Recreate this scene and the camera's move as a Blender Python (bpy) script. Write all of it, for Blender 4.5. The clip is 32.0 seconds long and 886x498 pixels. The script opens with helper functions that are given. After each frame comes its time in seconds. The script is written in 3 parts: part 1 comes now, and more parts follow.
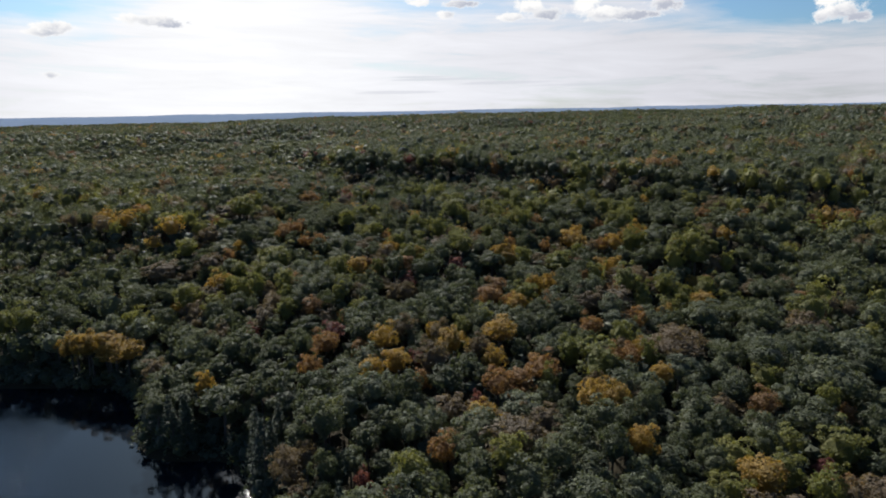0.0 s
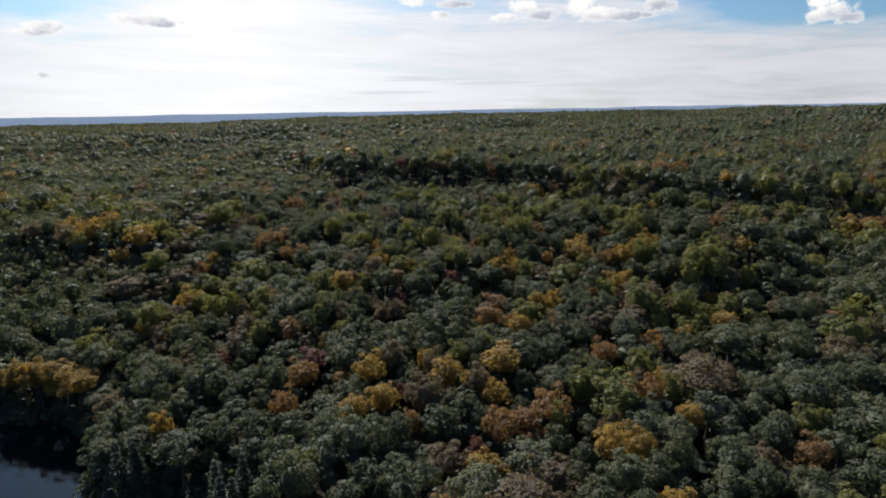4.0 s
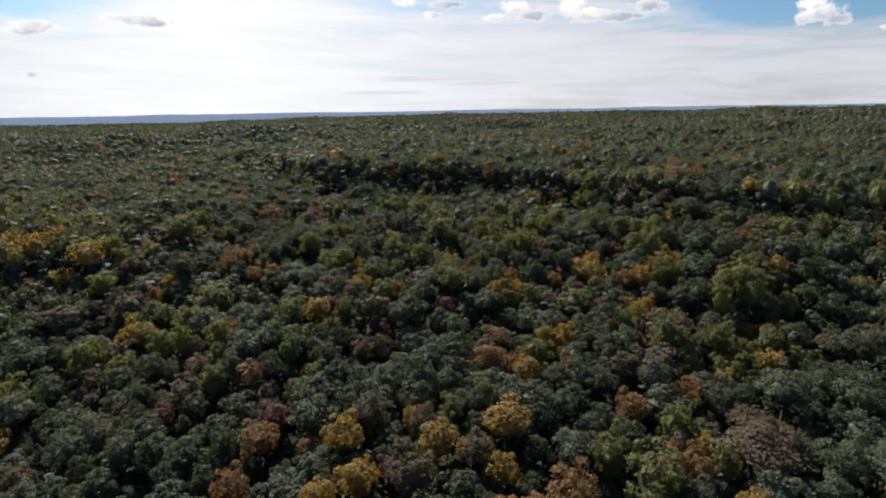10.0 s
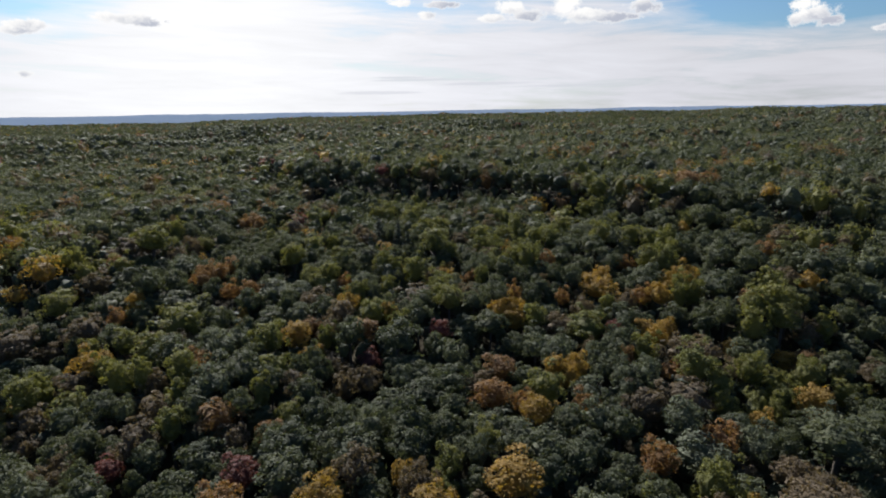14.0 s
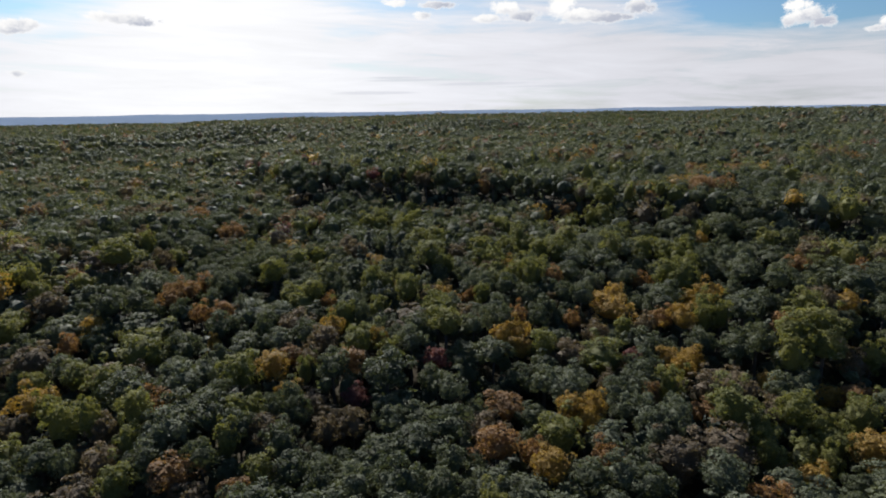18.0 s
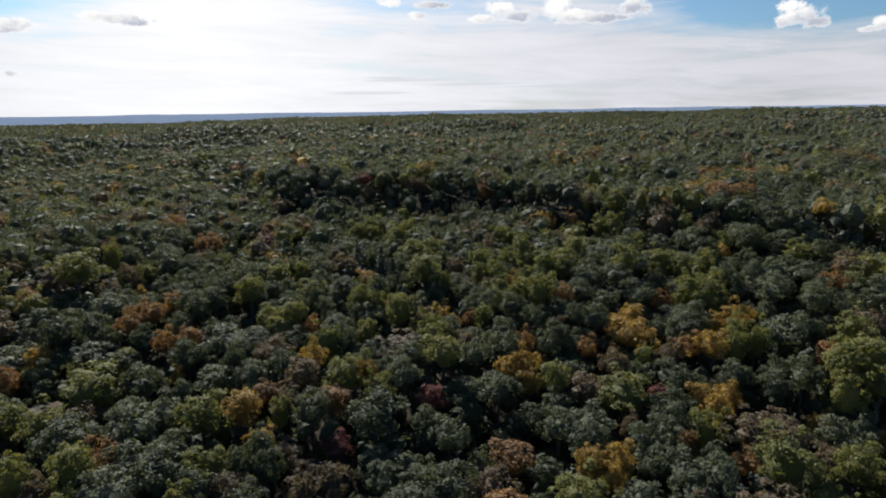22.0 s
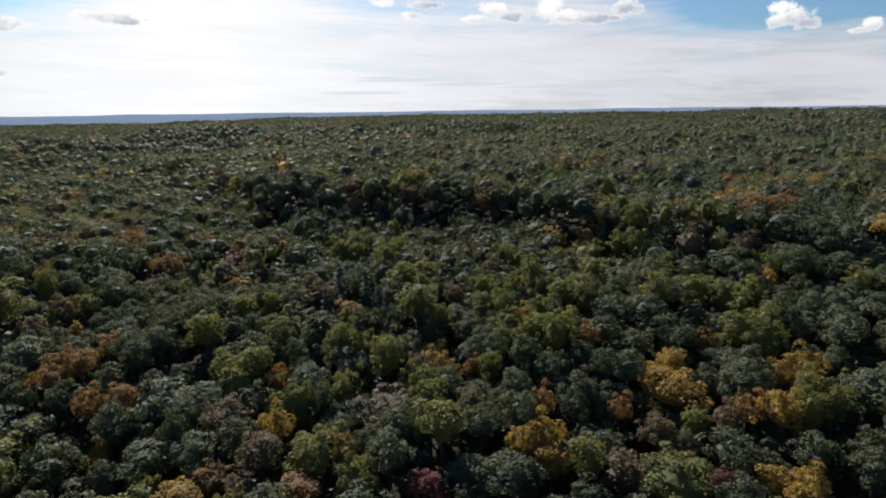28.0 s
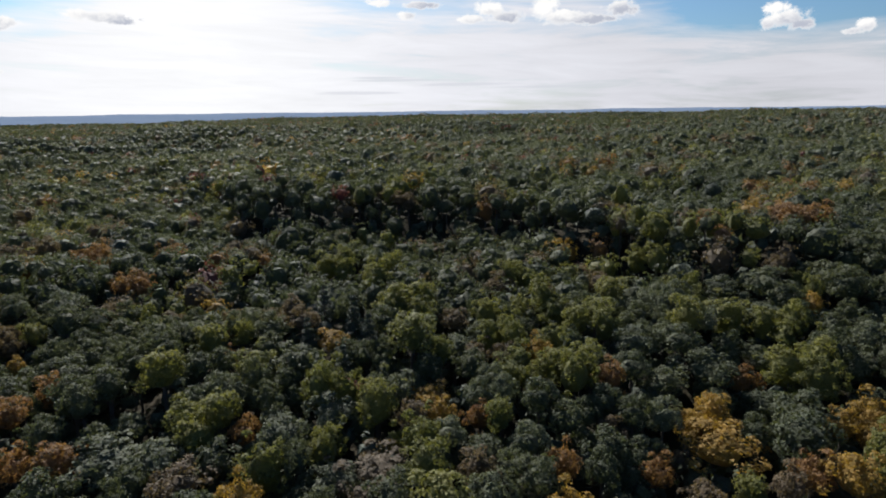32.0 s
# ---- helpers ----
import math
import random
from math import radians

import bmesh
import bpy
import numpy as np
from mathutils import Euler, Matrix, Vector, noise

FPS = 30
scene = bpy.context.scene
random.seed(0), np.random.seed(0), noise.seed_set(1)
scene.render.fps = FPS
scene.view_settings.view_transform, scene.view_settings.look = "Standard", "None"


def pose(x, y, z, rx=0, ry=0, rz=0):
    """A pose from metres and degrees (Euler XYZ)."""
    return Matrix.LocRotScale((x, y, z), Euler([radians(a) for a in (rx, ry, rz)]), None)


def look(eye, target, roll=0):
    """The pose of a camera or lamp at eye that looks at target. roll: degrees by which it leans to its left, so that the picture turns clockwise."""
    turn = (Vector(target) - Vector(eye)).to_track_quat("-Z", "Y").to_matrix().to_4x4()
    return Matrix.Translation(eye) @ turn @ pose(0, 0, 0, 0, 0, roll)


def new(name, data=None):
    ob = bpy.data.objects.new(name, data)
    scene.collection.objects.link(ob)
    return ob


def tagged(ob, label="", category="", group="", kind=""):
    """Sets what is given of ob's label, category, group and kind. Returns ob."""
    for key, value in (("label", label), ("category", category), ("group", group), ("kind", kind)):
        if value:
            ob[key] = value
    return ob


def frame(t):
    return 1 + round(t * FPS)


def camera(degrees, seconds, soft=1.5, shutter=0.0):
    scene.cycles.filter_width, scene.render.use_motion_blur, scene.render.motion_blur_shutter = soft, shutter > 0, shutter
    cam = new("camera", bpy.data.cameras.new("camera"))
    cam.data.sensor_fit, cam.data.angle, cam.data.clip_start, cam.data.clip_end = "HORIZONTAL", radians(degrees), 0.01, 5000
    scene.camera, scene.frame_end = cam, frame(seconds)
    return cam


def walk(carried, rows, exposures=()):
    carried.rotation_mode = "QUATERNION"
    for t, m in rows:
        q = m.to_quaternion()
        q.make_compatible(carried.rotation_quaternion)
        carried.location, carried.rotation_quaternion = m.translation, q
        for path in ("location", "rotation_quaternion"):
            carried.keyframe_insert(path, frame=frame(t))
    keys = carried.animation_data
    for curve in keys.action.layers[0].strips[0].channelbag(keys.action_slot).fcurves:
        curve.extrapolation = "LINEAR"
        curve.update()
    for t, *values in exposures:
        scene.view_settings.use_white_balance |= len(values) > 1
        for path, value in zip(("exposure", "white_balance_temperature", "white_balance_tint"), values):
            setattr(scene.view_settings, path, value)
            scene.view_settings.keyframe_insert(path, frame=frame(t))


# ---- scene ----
# Camera: a drone gliding straight ahead over the tree tops
cam = camera(74.5, 32.0, soft=1.9)
PATH = [
    (0, (0.00, 0.00, 85.00), (-1.306, 97.275, 61.850), -1.08),
    (4, (0.14, 20.78, 84.90), (-0.275, 118.066, 61.765), -1.03),
    (8, (0.30, 41.02, 84.84), (0.747, 138.310, 61.720), -0.99),
    (12, (0.47, 60.88, 84.82), (1.760, 158.166, 61.715), -0.95),
    (16, (0.67, 80.52, 84.84), (2.766, 177.793, 61.751), -0.91),
    (20, (0.88, 100.09, 84.90), (3.763, 197.348, 61.826), -0.87),
    (24, (1.11, 119.76, 85.01), (4.751, 216.991, 61.942), -0.83),
    (28, (1.36, 139.67, 85.16), (5.730, 236.880, 62.098), -0.78),
    (32, (1.63, 160.00, 85.35), (6.701, 257.173, 62.294), -0.74),
]
walk(cam, [(t, look(eye, target, roll)) for t, eye, target, roll in PATH], exposures=[(0.0, 1.3), (32.0, 1.3)])

# ---- light: an afternoon sun ahead and to the left, behind thin cloud ----
SUN_AZ, SUN_EL = radians(-20), radians(35)
SUN_WAY = Vector((math.sin(SUN_AZ) * math.cos(SUN_EL), math.cos(SUN_AZ) * math.cos(SUN_EL), math.sin(SUN_EL)))
sun_data = bpy.data.lights.new("sun", "SUN")
sun_data.energy, sun_data.angle, sun_data.color = 3.8, radians(1.0), (1.0, 0.96, 0.91)
sun = new("sun", sun_data)
sun.matrix_world = look(SUN_WAY * 300, (0, 0, 0))


class Nodes:
    """Short forms for building a node tree."""

    def __init__(self, tree):
        self.tree = tree
        tree.nodes.clear()

    def add(self, kind, inputs=(), **attrs):
        n = self.tree.nodes.new(kind)
        for k, v in attrs.items():
            setattr(n, k, v)
        for k, v in dict(inputs).items():
            if isinstance(v, bpy.types.NodeSocket):
                self.tree.links.new(v, n.inputs[k])
            else:
                n.inputs[k].default_value = v
        return n

    def m(self, op, a, b=0.0, c=0.0, clamp=False):
        return self.add("ShaderNodeMath", {0: a, 1: b, 2: c}, operation=op, use_clamp=clamp).outputs[0]

    def ramp(self, v, lo, hi, to_lo=0.0, to_hi=1.0):
        return self.add("ShaderNodeMapRange", {0: v, 1: lo, 2: hi, 3: to_lo, 4: to_hi}, interpolation_type="SMOOTHSTEP").outputs[0]

    def mix(self, f, a, b, blend="MIX"):
        n = self.add("ShaderNodeMix", data_type="RGBA", blend_type=blend)
        for i, v in ((0, f), (6, a), (7, b)):
            if isinstance(v, bpy.types.NodeSocket):
                self.tree.links.new(v, n.inputs[i])
            else:
                n.inputs[i].default_value = v if i == 0 else (*v, 1) if len(v) == 3 else v
        return n.outputs[2]

    def noise(self, vec, scale, detail=4.0, rough=0.55, distort=0.0):
        return self.add("ShaderNodeTexNoise", {"Vector": vec, "Scale": scale, "Detail": detail, "Roughness": rough, "Distortion": distort}).outputs[0]

    def xyz(self, x, y, z=0.0):
        return self.add("ShaderNodeCombineXYZ", {0: x, 1: y, 2: z}).outputs[0]


def build_world():
    world = bpy.data.worlds.new("sky")
    world.use_nodes = True
    scene.world = world
    N = Nodes(world.node_tree)
    sky = N.add("ShaderNodeTexSky", sky_type="NISHITA", sun_disc=False, sun_elevation=SUN_EL, sun_rotation=SUN_AZ, dust_density=1.0, air_density=1.0)
    way = N.add("ShaderNodeTexCoord").outputs["Generated"]
    sep = N.add("ShaderNodeSeparateXYZ", {0: way})
    x, y, z = sep.outputs
    az, el = N.m("ARCTAN2", x, y), N.m("ARCSINE", z)
    # thin high sheet of cloud, drawn out into level streaks
    streak = N.noise(N.xyz(N.m("MULTIPLY", az, 2.6), N.m("MULTIPLY", N.m("ADD", el, N.m("MULTIPLY", az, 0.035)), 24.0), 0.4), 1.9, 8.0, 0.62, 0.45)
    soft = N.noise(N.xyz(N.m("MULTIPLY", az, 2.4), N.m("MULTIPLY", el, 9.0), 3.1), 1.5, 4.0, 0.55, 0.4)
    side = N.m("ABSOLUTE", N.m("SUBTRACT", az, SUN_AZ))
    near = N.add("ShaderNodeVectorMath", {0: way, 1: SUN_WAY}, operation="DOT_PRODUCT").outputs["Value"]
    cover = N.m("ADD", N.ramp(el, 0.05, 0.19, 1.05, 0.80), N.m("MULTIPLY", N.m("SUBTRACT", soft, 0.5), 1.5))
    cover = N.m("ADD", cover, N.m("MULTIPLY", N.m("SUBTRACT", streak, 0.5), 1.7))
    cover = N.m("ADD", cover, N.ramp(side, 0.24, 0.02, 0.0, 0.6))
    cover = N.m("SUBTRACT", cover, N.ramp(el, 0.22, 0.42, 0.0, 0.75))
    open_right = N.m("MULTIPLY", N.ramp(az, 0.24, 0.52), N.ramp(el, 0.092, 0.132))
    open_left = N.m("MULTIPLY", N.ramp(az, -0.36, -0.60), N.ramp(el, 0.080, 0.150))
    cover = N.m("SUBTRACT", cover, N.m("ADD", N.m("MULTIPLY", open_right, 1.25), N.m("MULTIPLY", open_left, 0.95)), clamp=True)
    # the sheet is brightest towards the sun, with a wide aureole round it, and duller behind the camera
    glow = N.m("POWER", 2.718, N.m("MULTIPLY", N.m("MULTIPLY", side, side), -9.0))
    bright = N.m("ADD", N.ramp(near, -0.35, 0.45, 0.62, 0.73), N.m("MULTIPLY", glow, N.ramp(el, 0.2, 0.5, 0.21, 0.0)))
    bright = N.m("ADD", bright, N.m("MULTIPLY", N.ramp(near, 0.988, 1.0), 2.0))
    bright = N.m("ADD", bright, N.m("MULTIPLY", N.m("SUBTRACT", streak, 0.5), 0.30))
    bright = N.m("SUBTRACT", bright, N.ramp(az, 0.12, 0.55, -0.06, 0.05))
    tone = N.mix(N.m("MULTIPLY", glow, 0.9, clamp=True), (0.975, 0.985, 1.06), (0.995, 1.0, 1.02))
    sheet = N.mix(1.0, tone, N.add("ShaderNodeCombineColor", {0: bright, 1: bright, 2: bright}).outputs[0], "MULTIPLY")
    blue = N.mix(1.0, sky.outputs[0], (0.050, 0.072, 0.094), "MULTIPLY")
    colour = N.mix(cover, blue, sheet)
    # small heaps of fair-weather cloud: azimuth, elevation, half width, half height
    lump = N.noise(N.xyz(N.m("MULTIPLY", az, 1.0), N.m("MULTIPLY", el, 1.3), 0.7), 46.0, 6.0, 0.66, 0.3)
    wisp = N.noise(N.xyz(N.m("MULTIPLY", az, 1.0), N.m("MULTIPLY", el, 1.6), 5.7), 14.0, 3.0, 0.5)
    heaps = (
        ((-0.446, 0.1346, 0.049, 0.0082), (-0.473, 0.1368, 0.025, 0.0074), (-0.425, 0.1304, 0.022, 0.0061)),
        ((-0.569, 0.1208, 0.025, 0.0077), (-0.581, 0.1131, 0.019, 0.0063)),
        ((-0.583, 0.0575, 0.011, 0.0065),),
        ((-0.043, 0.1678, 0.022, 0.0065), (0.025, 0.1640, 0.031, 0.0058)),
        ((0.002, 0.1493, 0.016, 0.0058),),
        ((0.130, 0.1560, 0.025, 0.0123), (0.160, 0.1435, 0.025, 0.0091), (0.102, 0.1426, 0.022, 0.0075)),
        ((0.219, 0.1576, 0.021, 0.0138), (0.242, 0.1419, 0.035, 0.0106), (0.336, 0.1468, 0.025, 0.0119), (0.300, 0.1359, 0.040, 0.0081)),
        ((0.550, 0.1363, 0.018, 0.0102), (0.563, 0.1207, 0.024, 0.0124), (0.540, 0.1153, 0.010, 0.0082), (0.579, 0.1107, 0.016, 0.0088)),
        ((0.656, 0.1039, 0.010, 0.0077), (0.642, 0.0981, 0.015, 0.0042)))
    for heap in heaps:
        d = None
        for a, e, w, h in heap:
            u = N.m("DIVIDE", N.m("SUBTRACT", az, a), w * 1.1)
            v = N.m("DIVIDE", N.m("SUBTRACT", el, e), h * 1.1)
            one = N.m("SQRT", N.m("ADD", N.m("MULTIPLY", u, u), N.m("MULTIPLY", v, v)))
            d = one if d is None else N.m("SMOOTH_MIN", d, one, 0.25)
        ca = sum(p[0] for p in heap) / len(heap)
        ce = sum(p[1] for p in heap) / len(heap)
        u, v = N.m("DIVIDE", N.m("SUBTRACT", az, ca), 0.040), N.m("DIVIDE", N.m("SUBTRACT", el, ce), 0.014)
        d = N.m("ADD", d, N.m("MULTIPLY", N.m("SUBTRACT", lump, 0.5), 2.5))
        d = N.m("ADD", d, N.m("MULTIPLY", N.m("SUBTRACT", wisp, 0.5), 0.8))
        mask = N.ramp(d, 1.05, 0.55)
        shade = N.m("ADD", N.m("SUBTRACT", N.m("MULTIPLY", v, 0.30), N.m("MULTIPLY", u, 0.20)), N.m("MULTIPLY", N.m("SUBTRACT", lump, 0.5), -1.0))
        core = N.m("MULTIPLY", N.ramp(d, 1.0, 0.35), N.ramp(shade, 0.30, -0.30))
        colour = N.mix(mask, colour, N.mix(core, (1.02, 1.01, 1.0), (0.50, 0.53, 0.62)))
    # thin level bars of cloud low over the horizon
    thread = N.noise(N.xyz(N.m("MULTIPLY", az, 6.0), N.m("MULTIPLY", el, 90.0), 2.2), 2.0, 4.0, 0.6)
    for a, e, w, h in ((-0.005, 0.0499, 0.10, 0.0030), (-0.047, 0.0540, 0.06, 0.0022), (0.120, 0.0425, 0.11, 0.0030), (-0.076, 0.0301, 0.08, 0.0036), (0.230, 0.0367, 0.10, 0.0026)):
        u = N.m("DIVIDE", N.m("SUBTRACT", az, a), w)
        v = N.m("DIVIDE", N.m("SUBTRACT", el, e), h)
        d = N.m("ADD", N.m("ADD", N.m("MULTIPLY", u, u), N.m("MULTIPLY", v, v)), N.m("MULTIPLY", N.m("SUBTRACT", thread, 0.5), 2.4))
        colour = N.mix(N.m("MULTIPLY", N.ramp(d, 1.0, 0.2), 0.55), colour, (0.66, 0.68, 0.74))
    bg = N.add("ShaderNodeBackground", {"Color": colour, "Strength": 0.406})
    N.add("ShaderNodeOutputWorld", {0: bg.outputs[0]})


build_world()


# ---- materials ----
def material(name):
    mat = bpy.data.materials.new(name)
    mat.use_nodes = True
    return mat, Nodes(mat.node_tree)


def foliage(name, low, high, through_leaf=0.45):
    """Leaves: colour varies tree by tree, in patches and clump by clump; small relief stands for single leaves; some light passes through."""
    mat, N = material(name)
    geo = N.add("ShaderNodeNewGeometry")
    pos, isle = geo.outputs["Position"], geo.outputs["Random Per Island"]
    tree = N.add("ShaderNodeObjectInfo").outputs["Random"]
    patch = N.noise(pos, 0.09, 2.0)
    fine = N.noise(pos, 3.2, 4.0, 0.65)
    stand = N.ramp(N.noise(pos, 0.014, 3.0), 0.35, 0.65)
    f = N.m("ADD", N.m("MULTIPLY", tree, 0.40), N.m("ADD", N.m("MULTIPLY", patch, 0.35), N.m("MULTIPLY", stand, 0.22)))
    f = N.m("ADD", f, N.m("MULTIPLY", N.m("SUBTRACT", fine, 0.5), 0.8), clamp=True)
    col = N.mix(f, low, high)
    gain = N.m("ADD", N.m("MULTIPLY", isle, 0.24), N.ramp(fine, 0.36, 0.62, 0.72, 1.04))
    col = N.mix(1.0, col, N.add("ShaderNodeCombineColor", {0: gain, 1: gain, 2: gain}).outputs[0], "MULTIPLY")
    bump = N.add("ShaderNodeBump", {"Strength": 0.22, "Distance": 0.2, "Height": fine}).outputs[0]
    p = N.add("ShaderNodeBsdfPrincipled", {"Base Color": col, "Roughness": 0.72, "Specular IOR Level": 0.26, "Sheen Weight": 0.08, "Sheen Roughness": 0.6, "Sheen Tint": (0.80, 0.90, 1.0, 1.0), "Normal": bump})
    tl = N.add("ShaderNodeBsdfTranslucent", {"Color": N.mix(1.0, col, (1.15, 1.15, 0.7), "MULTIPLY")})
    out = N.add("ShaderNodeMixShader", {0: through_leaf, 1: p.outputs[0], 2: tl.outputs[0]}).outputs[0]
    N.add("ShaderNodeOutputMaterial", {0: out})
    return mat


TINT = {
    "green": ((0.040, 0.050, 0.026), (0.084, 0.092, 0.044)),
    "grey_green": ((0.060, 0.070, 0.042), (0.108, 0.118, 0.068)),
    "yellow_green": ((0.084, 0.092, 0.026), (0.170, 0.162, 0.042)),
    "gold": ((0.165, 0.108, 0.026), (0.310, 0.190, 0.036)),
    "orange": ((0.125, 0.074, 0.030), (0.225, 0.116, 0.042)),
    "russet": ((0.080, 0.062, 0.040), (0.130, 0.092, 0.052)),
    "red": ((0.095, 0.036, 0.034), (0.150, 0.048, 0.042)),
    "pine": ((0.030, 0.040, 0.026), (0.056, 0.068, 0.040)),
}
THICK = {"green": 0.40, "grey_green": 0.34, "pine": 0.22}
LEAF = {k: foliage(k + "_leaves", *v, THICK.get(k, 0.45)) for k, v in TINT.items()}
COLOURS = list(LEAF)


def bark_material():
    mat, N = material("bark")
    pos = N.add("ShaderNodeTexCoord").outputs["Object"]
    ridge = N.add("ShaderNodeTexNoise", {"Vector": N.add("ShaderNodeMapping", {0: pos, 3: (6, 6, 0.9)}).outputs[0], "Scale": 1.5, "Detail": 5.0}).outputs[0]
    col = N.mix(ridge, (0.030, 0.025, 0.020), (0.095, 0.080, 0.066))
    bump = N.add("ShaderNodeBump", {"Strength": 0.6, "Distance": 0.05, "Height": ridge})
    p = N.add("ShaderNodeBsdfPrincipled", {"Base Color": col, "Roughness": 0.9, "Normal": bump.outputs[0]})
    N.add("ShaderNodeOutputMaterial", {0: p.outputs[0]})
    return mat


def ground_material():
    mat, N = material("forest_floor")
    pos = N.add("ShaderNodeNewGeometry").outputs["Position"]
    a, b = N.noise(pos, 0.05, 4.0), N.noise(pos, 0.9, 5.0, 0.7)
    col = N.mix(a, (0.014, 0.018, 0.010), (0.030, 0.024, 0.015))
    col = N.mix(N.m("MULTIPLY", b, 0.6), col, (0.045, 0.033, 0.021))
    bump = N.add("ShaderNodeBump", {"Strength": 0.8, "Distance": 0.4, "Height": b})
    p = N.add("ShaderNodeBsdfPrincipled", {"Base Color": col, "Roughness": 0.95, "Specular IOR Level": 0.1, "Normal": bump.outputs[0]})
    N.add("ShaderNodeOutputMaterial", {0: p.outputs[0]})
    return mat


def water_material():
    mat, N = material("lake_water")
    pos = N.add("ShaderNodeNewGeometry").outputs["Position"]
    stretch = N.add("ShaderNodeMapping", {0: pos, 2: (0, 0, 0.35), 3: (0.55, 1.3, 1.0)}).outputs[0]
    small = N.noise(stretch, 1.3, 6.0, 0.72, 0.5)
    large = N.noise(stretch, 0.28, 3.0, 0.5)
    shore = N.add("ShaderNodeAttribute", attribute_name="off_shore").outputs["Fac"]
    calm = N.ramp(N.m("ADD", shore, N.m("MULTIPLY", N.m("SUBTRACT", N.noise(pos, 0.12, 3.0), 0.5), 12.0)), 17.0, 27.0, 0.04, 1.0)
    h = N.m("MULTIPLY", N.m("ADD", small, N.m("MULTIPLY", large, 0.10)), calm)
    bump = N.add("ShaderNodeBump", {"Strength": 0.5, "Distance": 0.20, "Height": h})
    p = N.add("ShaderNodeBsdfPrincipled", {"Base Color": (0.004, 0.007, 0.011, 1), "Roughness": 0.05, "IOR": 1.33, "Specular IOR Level": 0.5, "Normal": bump.outputs[0]})
    N.add("ShaderNodeOutputMaterial", {0: p.outputs[0]})
    return mat


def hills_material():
    mat, N = material("haze_tinted_hills")
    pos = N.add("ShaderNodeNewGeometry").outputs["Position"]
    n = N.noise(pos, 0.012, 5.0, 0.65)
    # distance haze is put into this blue base colour and its emission
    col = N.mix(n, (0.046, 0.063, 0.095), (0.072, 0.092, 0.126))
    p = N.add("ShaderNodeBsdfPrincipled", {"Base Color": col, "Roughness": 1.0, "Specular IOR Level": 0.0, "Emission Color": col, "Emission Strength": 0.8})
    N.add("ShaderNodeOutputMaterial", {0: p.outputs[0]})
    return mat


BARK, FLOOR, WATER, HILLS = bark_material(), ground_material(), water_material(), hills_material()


# ---- lie of the land ----
LAKE = 1.5
def ss(a, b, v):
    u = np.clip((v - a) / (b - a), 0, 1)
    return u * u * (3 - 2 * u)

def canopy(x, y):
    """Mean height of the tree tops."""
    x, y = np.asarray(x, float), np.asarray(y, float)
    r, az = np.hypot(x, y), np.arctan2(x, np.maximum(y, 1e-3))
    d = np.where(y > 400, np.maximum(y, r * 0.9), y)
    low = np.interp(d, [60, 110, 150, 200, 230, 260, 300, 380, 450, 600, 1000, 2000, 3000, 4700],
                    [20.5, 20.5, 22, 25, 30, 35, 39, 42, 43, 47, 59, 63, 57, 45])
    low = low + 6 * ss(55, 120, x) * ss(180, 250, y) * (1 - ss(300, 420, y))
    low = low + 6 * ss(-70, -120, x) * ss(205, 250, y) * (1 - ss(330, 400, y))
    high = np.interp(d, [240, 330, 450, 600, 1000, 2000, 3000, 4700], [52, 55, 57.5, 60, 65, 68, 60, 45])
    # a wooded step in the land runs across, then on along the valley's far side
    step = np.interp(x, [-160, -70, 0, 40, 80, 140, 300], [560, 396, 386, 366, 316, 282, 250])
    c = low + (high - low) * ss(-9, 9, y - step) * ss(-0.42, -0.12, az)
    c = c - 3 * ss(-0.1, -0.5, az) * ss(900, 1800, r) - 9 * ss(0.05, -0.45, az) * ss(1200, 2600, r)
    c = c + 13 * ss(0.3, 0.62, az) * ss(650, 1250, r) * (1 - ss(1500, 2400, r))
    # the nearer canopy heaves in groups of taller and lower trees
    near = 1 - ss(380, 560, y)
    c = c + near * (1.5 * np.sin(x / 8.3 + 0.7 * np.sin(y / 21) + 0.8) * np.sin(y / 7.1 + 0.9 * np.sin(x / 17)) + 1.3 * np.sin(x / 15.7 - y / 12.3 + 2.1))
    far = ss(380, 700, y)
    c = c + far * (3.6 * np.sin(x / 61 + 1.3 + y / 190) * np.sin(y / 71 + 0.4) + 3.2 * np.sin(x / 170 - y / 97) + 1.6 * np.sin(x / 33 + y / 41)
                   + 2.0 * np.sin(x / 14.3 + 1.1 * np.sin(y / 37)) * np.sin(y / 11.7 + 1.3 * np.sin(x / 29)) + 1.5 * np.sin(x / 21 - y / 16.5 + 0.6))
    return c

LAKE_RIM = np.array([(-330, 120), (-200, 172), (-110, 168), (-91, 158), (-85, 143), (-80, 132), (-70, 128), (-58, 128), (-50, 122), (-43, 112),
                     (-38, 100), (-35, 80), (-44, 40), (-70, -20), (-120, -60), (-330, -60)], float)


def lake_depth(x, y):
    """Metres inside the lake's rim; negative on the land."""
    x, y = np.asarray(x, float), np.asarray(y, float)
    inside, dist = np.zeros(x.shape, bool), np.full(x.shape, 1e9)
    for (ax, ay), (bx, by) in zip(LAKE_RIM, np.roll(LAKE_RIM, -1, 0)):
        u = np.clip(((x - ax) * (bx - ax) + (y - ay) * (by - ay)) / ((bx - ax) ** 2 + (by - ay) ** 2), 0, 1)
        dist = np.minimum(dist, np.hypot(x - ax - u * (bx - ax), y - ay - u * (by - ay)))
        cross = (ay > y) != (by > y)
        inside ^= cross & (x < (bx - ax) * (y - ay) / (by - ay + 1e-12) + ax)
    return np.where(inside, dist, -dist)


